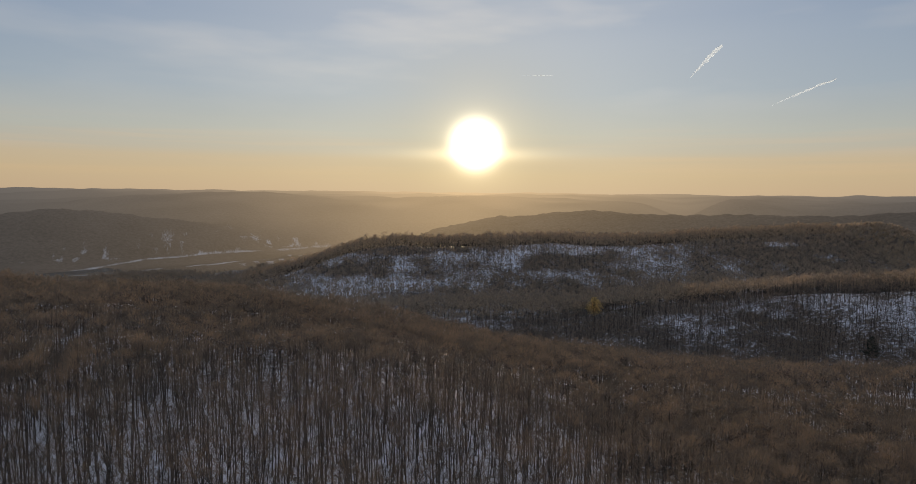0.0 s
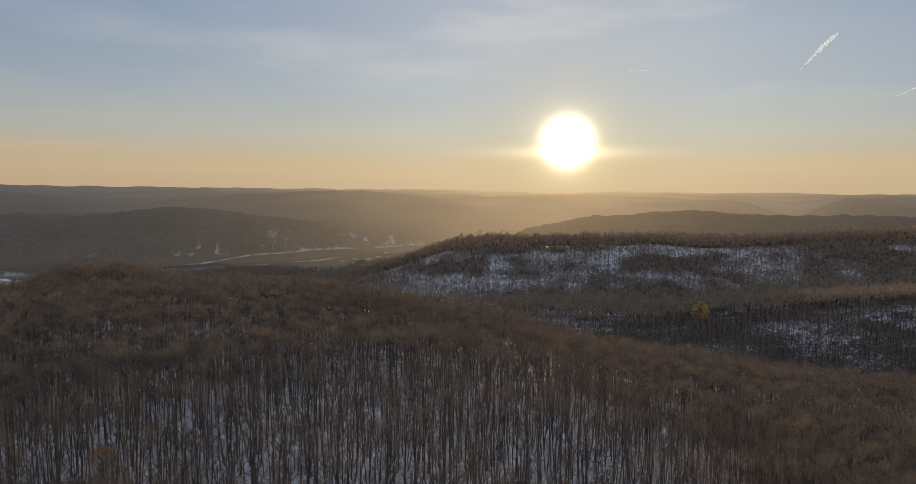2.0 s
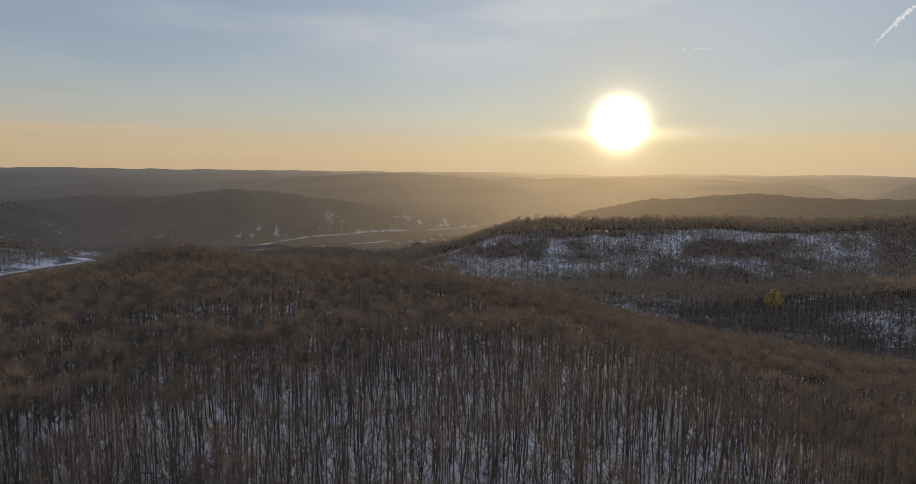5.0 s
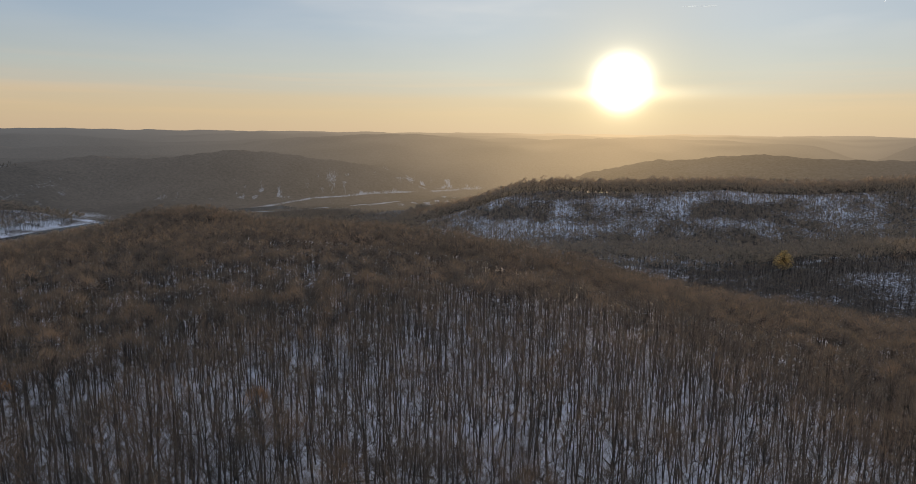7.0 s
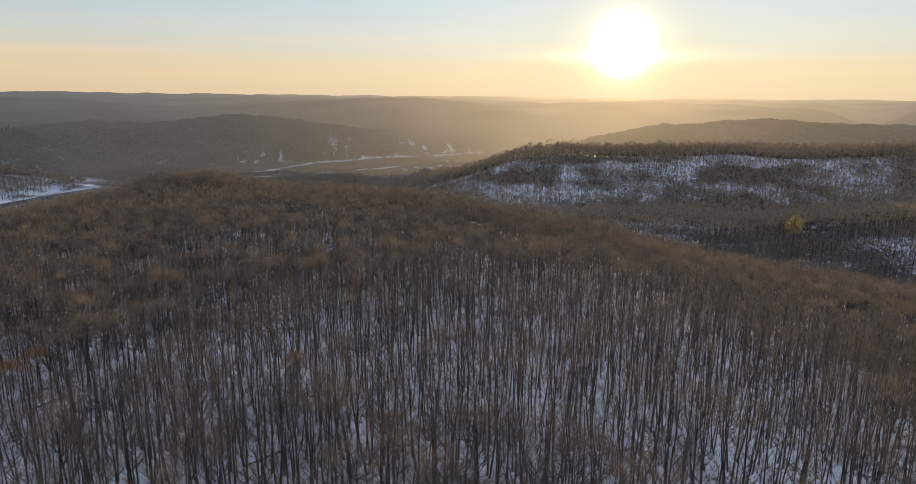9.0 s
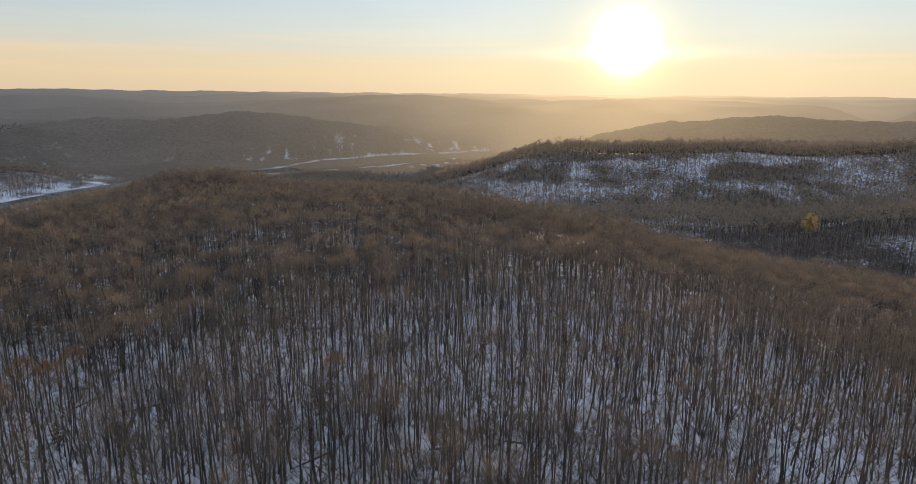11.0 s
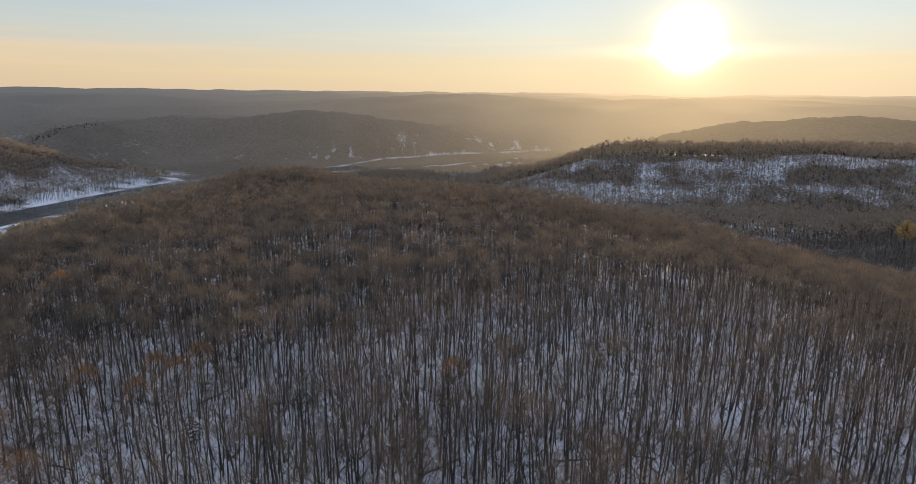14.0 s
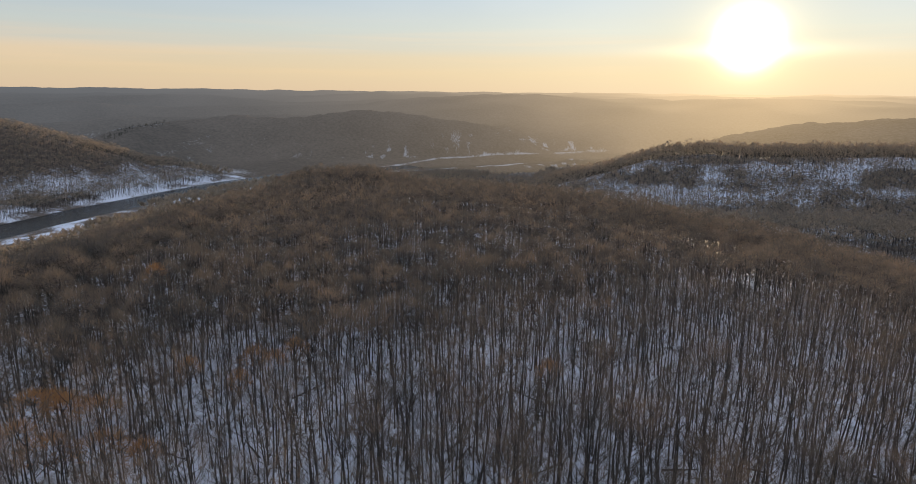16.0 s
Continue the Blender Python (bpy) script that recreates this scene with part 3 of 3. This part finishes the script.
def dry(p):
    """Places off the water: woods come close to the far bank, the near bank stays open, as wide as the camera's view of
    it needs.
    """
    d = along(p[:, 0], p[:, 1], RIVER)[0]
    ys = [b for _, b, _ in RIVER]
    east = p[:, 0] > np.interp(p[:, 1], ys, [a for a, _, _ in RIVER])
    return d > np.where(east & (p[:, 1] < 1400), np.where(p[:, 1] < 790, 150, 90), 50) + 14 * waves(p[:, 0], p[:, 1], 30, 4)


def seen_wood(p, thin=5):
    """Keeps the woods on open slopes and thins those in folds of the land that stay out of sight."""
    top, open_to = height(p[:, 0], p[:, 1]) + 20, np.zeros(len(p), bool)
    for ex, ez in ((0, 150), (-50, 151), (-95, 152)):
        clear = np.ones(len(p), bool)
        for s in np.linspace(0.08, 0.97, 60):
            x, y = ex + (p[:, 0] - ex) * s, p[:, 1] * s
            clear &= height(x, y) + 9 < ez + (top - ez) * s + 2
        open_to |= clear
    return open_to | (np.arange(len(p)) % thin == 0)


# the hundreds of trees that the camera passes nearest stand singly; the rest of the woods is stuff
close, wider = scatter(-420, 330, 40, 330, 4.5, 11), scatter(-820, 480, 40, 740, 5.7, 14)
reach_out = np.hypot(np.maximum(np.abs(close[:, 0] + 47) - 47, 0), close[:, 1])
beyond = np.hypot(np.maximum(np.abs(wider[:, 0] + 47) - 47, 0), wider[:, 1])
near_wood = np.concatenate([close[reach_out < 290], wider[beyond >= 290]])
RUSSET_SPOTS = [(-239, 85, 16), (-236, 90, 15), (-230, 87, 16), (-225, 91, 15), (-229, 75, 15), (-219, 74, 15), (-210, 81, 15), (-202, 84, 14),
                (-214, 133, 15), (-208, 135, 14), (-205, 141, 16), (-207, 120, 15), (-225, 120, 15), (-295, 176, 18), (-133, 157, 14), (-72, 806, 23)]
for x, y, _ in RUSSET_SPOTS:
    near_wood = near_wood[np.hypot(near_wood[:, 0] - x, near_wood[:, 1] - y) > 2.6]
az = view_angle(near_wood)
dist = np.hypot(np.maximum(np.abs(near_wood[:, 0] + 47) - 47, 0), near_wood[:, 1])
keep = (np.abs(az + 10) < 56) & (dist > 85) & seen_wood(near_wood, 8)
near_wood, dist = near_wood[keep], dist[keep]
single = (near_wood[:, 0] > -165) & (near_wood[:, 0] < -25) & (near_wood[:, 1] > 95) & (near_wood[:, 1] < 132)
KIND0 = [bare_tree(0, t) for t in (21, 23, 19, 22, 17, 20, 14, 24, 21, 18)]
trees = []
for v, f, m in KIND0:
    base = new("bare_tree")
    for part_name, flag, mat in (("trunk", 0, BARK), ("crown", 1, TWIG)):
        faces = f[m == flag]
        used, back = np.unique(faces, return_inverse=True)
        me = mesh(part_name, v[used], back.reshape(-1, 3), [mat])
        me.attributes.new("tone", "FLOAT", "POINT").data.foreach_set("value", np.full(len(used), rng.uniform(-1, 1), np.float32))
        ob = new(part_name, me)
        ob.parent = base
    tagged(base, "tall bare hardwood with slim dark trunk in snow", "tree", "bare trees on the near slope")
    trees.append(base)
spots = near_wood[single]
spot_z = height(spots[:, 0], spots[:, 1]) - 0.25
for i, ((x, y), z) in enumerate(zip(spots, spot_z)):
    k = pose(x, y, z, 0, 0, rng.uniform(0, 360)) @ Matrix.Scale(rng.uniform(0.85, 1.15), 4)
    if i < len(trees):
        trees[i].matrix_basis = k
    else:
        copy_thing(trees[i % len(trees)], k).scale = k.to_scale()
KIND1 = [bare_tree(1, t) for t in (21, 22, 19, 24, 20, 17, 13, 10, 22, 20, 18, 23, 21, 15, 20, 19)]
KIND2 = [brush_tree(t, 82, 0.24, 5, 3, 0.245) for t in (21, 22, 19, 24, 20, 18, 16, 22, 20, 19, 23, 21)]
KIND3 = [brush_tree(t, 25, 0.52, 2, 3, 0.24) for t in (21, 22, 19, 24, 20, 18, 16, 22, 20, 19, 23, 21)]
BROAD3 = [brush_tree(t, 21, 1.0, 1) for t in (21, 22, 19, 24, 20, 18, 22, 20, 19, 23)]
CLUMP = [clump() for _ in range(12)]
rest = ~single
FULL1 = [brush_tree(t, 155, 0.13, 8, 3, 0.225) for t in (21, 22, 19, 24, 20, 18, 15, 12, 22, 20, 18, 23)]
# slim poles stand on the open slope, fuller crowns towards the river side
inner = dist < 165 + 60 * waves(near_wood[:, 0], near_wood[:, 1], 25, 3) + 100 * fade(near_wood[:, 0], -190, -90) * fade(near_wood[:, 0], 100, 40) - 50 * fade(near_wood[:, 0], 50, 110)
woodland("slope_woods", FULL1, near_wood[rest & (dist < 290) & ~inner], 26, "bare hardwood forest with brushy brown crowns", [BARK, TWIG])
woodland("near_woods", KIND1, near_wood[rest & inner & (dist < 290)], 21, "bare hardwood forest on a snowy slope", [BARK, TWIG])
woodland("spur_woods", KIND2, near_wood[rest & (dist >= 290) & (dist < 430)], 22, "brown bare canopy along the spur", [BARK, TWIG])
woodland("brow_woods", KIND3, near_wood[rest & (dist >= 430)], 28, "brown bare canopy on the far brow of the spur", [BARK, TWIG])

under = scatter(-280, 190, -170, 95, 6.4, 16)
gone = np.hypot(np.maximum(np.abs(under[:, 0] + 47) - 47, 0), under[:, 1])
under = under[(gone < 85) | (np.abs(view_angle(under) + 10) >= 56)]
below = (under[:, 0] > -125) & (under[:, 0] < 25) & (under[:, 1] > -62)
woodland("hilltop_woods", KIND1, under[below], 30, "bare hardwood forest on the snowy hilltop", [BARK, TWIG])
woodland("rear_woods", KIND3, under[~below], 29, "bare hardwood forest behind the hilltop", [BARK, TWIG])
mid = scatter(-760, 800, 440, 1420, 7.3, 12)
mid = mid[(np.abs(view_angle(mid) + 8) < 50) & dry(mid)]
mid = mid[~((mid[:, 0] > -820) & (mid[:, 0] < 480) & (mid[:, 1] < 740))]
for x, y in ((155, 722), (380, 583)):
    mid = mid[~((np.abs(mid[:, 0] - x) < 13) & (mid[:, 1] > y - 42) & (mid[:, 1] < y + 8))]
woodland("valley_woods", BROAD3, mid[seen_wood(mid, 25)], 23, "bare woods on snowy slopes across the creek", [BARK, PALED_TWIG], (0.9, 1.3), 0.6)
edge_x = np.array([-470, -340, -215, -100, 60, 250, 480])
crest = scatter(-470, 480, 1200, 1330, 6.4, 17)
off_crest = crest[:, 1] - np.interp(crest[:, 0], edge_x, [1262, 1275, 1250, 1240, 1245, 1260, 1300])
crest = crest[(off_crest > -22) & (off_crest < 34)]
woodland("crest_woods", BROAD3, crest, 33, "dense bare trees along the crest across the creek", [BARK, PALED_TWIG], (0.45, 0.9), 0.6)
bluff = scatter(-1480, -1120, 540, 1180, 5.8, 15)
bluff = bluff[dry(bluff)]
woodland("bluff_woods", KIND3, bluff[seen_wood(bluff)], 27, "bare woods with snow showing through on the river bluff", [BARK, PALED_TWIG])
far = scatter(-2100, 1700, 250, 2680, 9.6, 13)
r = np.hypot(far[:, 0], far[:, 1])
inside = (far[:, 0] > -760) & (far[:, 0] < 800) & (far[:, 1] < 1420) & (far[:, 1] > 440)
inside |= (far[:, 0] > -1480) & (far[:, 0] < -1120) & (far[:, 1] > 540) & (far[:, 1] < 1180)
far = far[(np.abs(view_angle(far) + 12) < 54) & ~inside & ~((far[:, 0] > -820) & (far[:, 1] < 740)) & (r > 560) & (r < rim(np.degrees(np.arctan2(far[:, 0] + 40, far[:, 1]))) + 15)
          & dry(far)]
far = far[(np.hypot((far[:, 0] + 1850) / 190, (far[:, 1] - 1470) / 150) > 0.9) | (np.arange(len(far)) % 3 == 0)]
# open bottom land where the valley widens, cleared further to fit the camera's view of the snow strips
meadow = (far[:, 0] > -640) & (far[:, 0] < -200) & (far[:, 1] > 1560) & (height(far[:, 0], far[:, 1]) < -8)
far = far[~meadow | (np.arange(len(far)) % 6 == 0)]
bottom = (far[:, 0] > -1010) & (far[:, 0] < -480) & (far[:, 1] > 1380) & (height(far[:, 0], far[:, 1]) < -26)
grove = (far[:, 0] > -740) & (far[:, 0] < -610) & (far[:, 1] < 1500)
far = far[~bottom | grove]
# the haze over these hills is only in the paler twig colour
woodland("hill_woods", CLUMP, far[seen_wood(far, 20)], 24, "bare woods on the hills beyond the river, paled for haze", [BARK, PALEST_TWIG], (0.9, 1.3), 0.35)

# ---- single trees and far things ----


def lone(name, arrays, mats, spot, label, category, group="", turn=0.0, size=1.0):
    """A tree of two parts on its spot of ground."""
    v, f, m = arrays
    x, y = spot
    base = tagged(new(name), label, category, group)
    for part_name, flag in (("trunk", 0), ("crown", 1)):
        faces = f[m == flag]
        used, back = np.unique(faces, return_inverse=True)
        ob = new(part_name, mesh(part_name, v[used], back.reshape(-1, 3), [mats[flag]]))
        ob.parent = base
    base.matrix_basis = pose(x, y, float(height(x, y)) - 0.25, 0, 0, turn) @ Matrix.Scale(size, 4)
    return base


lone("larch", conifer(34, 9.0, 13, 12, 0.85, 0.42), [BARK, LARCH], (155, 722), "golden larch aglow among grey bare woods", "tree")
lone("pine", conifer(22, 10.0, 15, 13, 0.9), [BARK, NEEDLE], (380, 583), "dark green pine standing in the creek woods", "tree")
for i, (x, y, tall) in enumerate(RUSSET_SPOTS):
    lone("russet_tree", brush_tree(tall + 1.5, 560, 0.11, 12, 5, 0.35 if i < 8 else 0.27), [BARK, RUSSET], (x, y), "bare tree with a broom of fine russet twigs", "tree", "russet trees in the bare woods", i * 77.0)
for x, y in ((-190, 119), (-133, 149), (-136, 162)):
    lone("spruce", conifer(9.5, 2.4, 9, 7, 0.35), [BARK, NEEDLE], (x, y), "small dark spruce under tall bare trees", "tree", "spruces in the near woods")
def fallen_log(x, y, length, turn, seed):
    """A storm-felled trunk with a few broken limbs, lying along the snow."""
    r = np.random.default_rng(seed)
    s = Shape()
    t = np.linspace(0, 1, 6)
    c, d = math.cos(turn), math.sin(turn)
    px, py = x + c * length * t, y + d * length * t + r.normal(size=6) * 0.1
    axis = np.stack([px - x, py - y, height(px, py) - float(height(x, y)) + 0.18], -1)
    s.tube(axis, 0.26 * (1 - 0.7 * t) + 0.03, 6)
    for k in range(5):
        a = axis[1 + k % 4 + 1]
        s.tube([a, a + np.array([r.normal(), r.normal(), r.uniform(0.4, 1.6)])], [0.07, 0.015], 4)
    v, f, _ = s.arrays()
    ob = new("fallen_log", mesh("fallen_log", v, f, [BARK]))
    ob.location = (x, y, float(height(x, y)))
    tagged(ob, "fallen grey trunk lying in the snow", "log", "fallen logs")


for i in range(18):
    fallen_log(-215 + i * 11.5, 100 + (i * 37) % 66, 7 + (i * 5) % 6, i * 1.3, 60 + i)
PINES = [conifer(t, t * 0.2, 6, 4, 1.6) for t in (18, 22, 25)]
dark = scatter(-1730, -1580, 1180, 1560, 11, 31)
dark = dark[along(dark[:, 0], dark[:, 1], RIDGES[4][0])[0] < 26]
woodland("pine_woods", PINES, dark, 25, "dark pines on a spur above the river", [BARK, NEEDLE])


def mast(spot, tall):
    """A slender lattice mast: three legs, bracing, a top rod."""
    x, y = spot
    base = tagged(new("radio_mast"), "slender steel lattice mast on a far hilltop", "mast")
    m, n = material("galvanised_steel")
    out(n, surface(n, n.mix(noise_tex(n, 0.8), (0.16, 0.16, 0.17, 1), (0.26, 0.26, 0.27, 1)), 0.5, 0.5, None, **{"Metallic": 0.7}))
    foot = [np.array([math.cos(a), math.sin(a), 0]) * 1.6 for a in (0, 2.1, 4.2)]
    head = [p * 0.35 + (0, 0, tall) for p in foot]
    for k in range(3):
        s = Shape()
        s.tube([foot[k], head[k]], [0.28, 0.2], 4)
        leg = new("leg", mesh("leg", *s.arrays()[:2], [m]))
        leg.parent = base
    for i in range(8):
        s = Shape()
        for k in range(3):
            a, b = i / 8, (i + 1) / 8
            s.tube([foot[k] * (1 - a) + head[k] * a, foot[(k + 1) % 3] * (1 - b) + head[(k + 1) % 3] * b], [0.12, 0.12], 3)
        brace = new("brace", mesh("brace", *s.arrays()[:2], [m]))
        brace.parent = base
    s = Shape()
    s.tube([(0, 0, tall - 1), (0, 0, tall + 7)], [0.2, 0.08], 5)
    rod = new("antenna", mesh("antenna", *s.arrays()[:2], [m]))
    rod.parent = base
    base.location = (x, y, float(height(x, y)) - 0.3)


mast((250, 2400), 44)


CLOUD, n = material("ice_cloud")
out(n, n.add("ShaderNodeBsdfTranslucent", {0: n.mix(noise_tex(n, 0.02, 4.0), (0.38, 0.51, 0.70, 1), (0.49, 0.64, 0.86, 1))}))


def contrail(start, end, wide, seed):
    """A vapour trail between two directions (degrees right of north, degrees up): a sheet of ice cloud, sharp at its start, broad and ragged towards its end."""
    r = np.random.default_rng(seed)
    a, b = [np.array((math.sin(radians(z)) * math.cos(radians(e)), math.cos(radians(z)) * math.cos(radians(e)), math.sin(radians(e)))) * 4700 + (-20, 0, 150) for z, e in (start, end)]
    axis = (b - a) / np.linalg.norm(b - a)
    across = np.cross(axis, (0, 1, 0))
    across /= np.linalg.norm(across)
    n = 90
    t = np.linspace(0, 1, n)
    body = wide * (0.10 + 0.90 * np.sin(np.pi * t ** 1.25 * 0.92) ** 0.8 * (0.35 + 0.65 * t))
    fray = [body * (0.55 + 0.45 * np.convolve(r.uniform(-1, 1, n + 4), np.ones(5) / 5, "valid")) + r.normal(size=n) * wide * 0.035 for _ in (0, 1)]
    bow = np.sin(t * np.pi) * wide * 0.22 + np.convolve(r.normal(size=n + 12), np.ones(13) / 13, "valid") * wide * 0.2
    core = a + (b - a) * t[:, None] + across * bow[:, None]
    v = np.concatenate([core + across * np.maximum(fray[0], 0.4)[:, None], core - across * np.maximum(fray[1], 0.4)[:, None]])
    k = np.arange(n - 1)
    me = mesh("contrail", v, np.stack([k, k + n, k + n + 1, k + 1], -1), [CLOUD])
    return tagged(new("contrail", me), "white frayed vapour trail high in the sky", "contrail", "vapour trails")


contrail((19.6, 9.67), (22.0, 12.05), 30, 1)
contrail((25.7, 7.19), (30.1, 8.96), 15, 2)
contrail((5.7, 10.29), (8.3, 10.22), 4, 3)
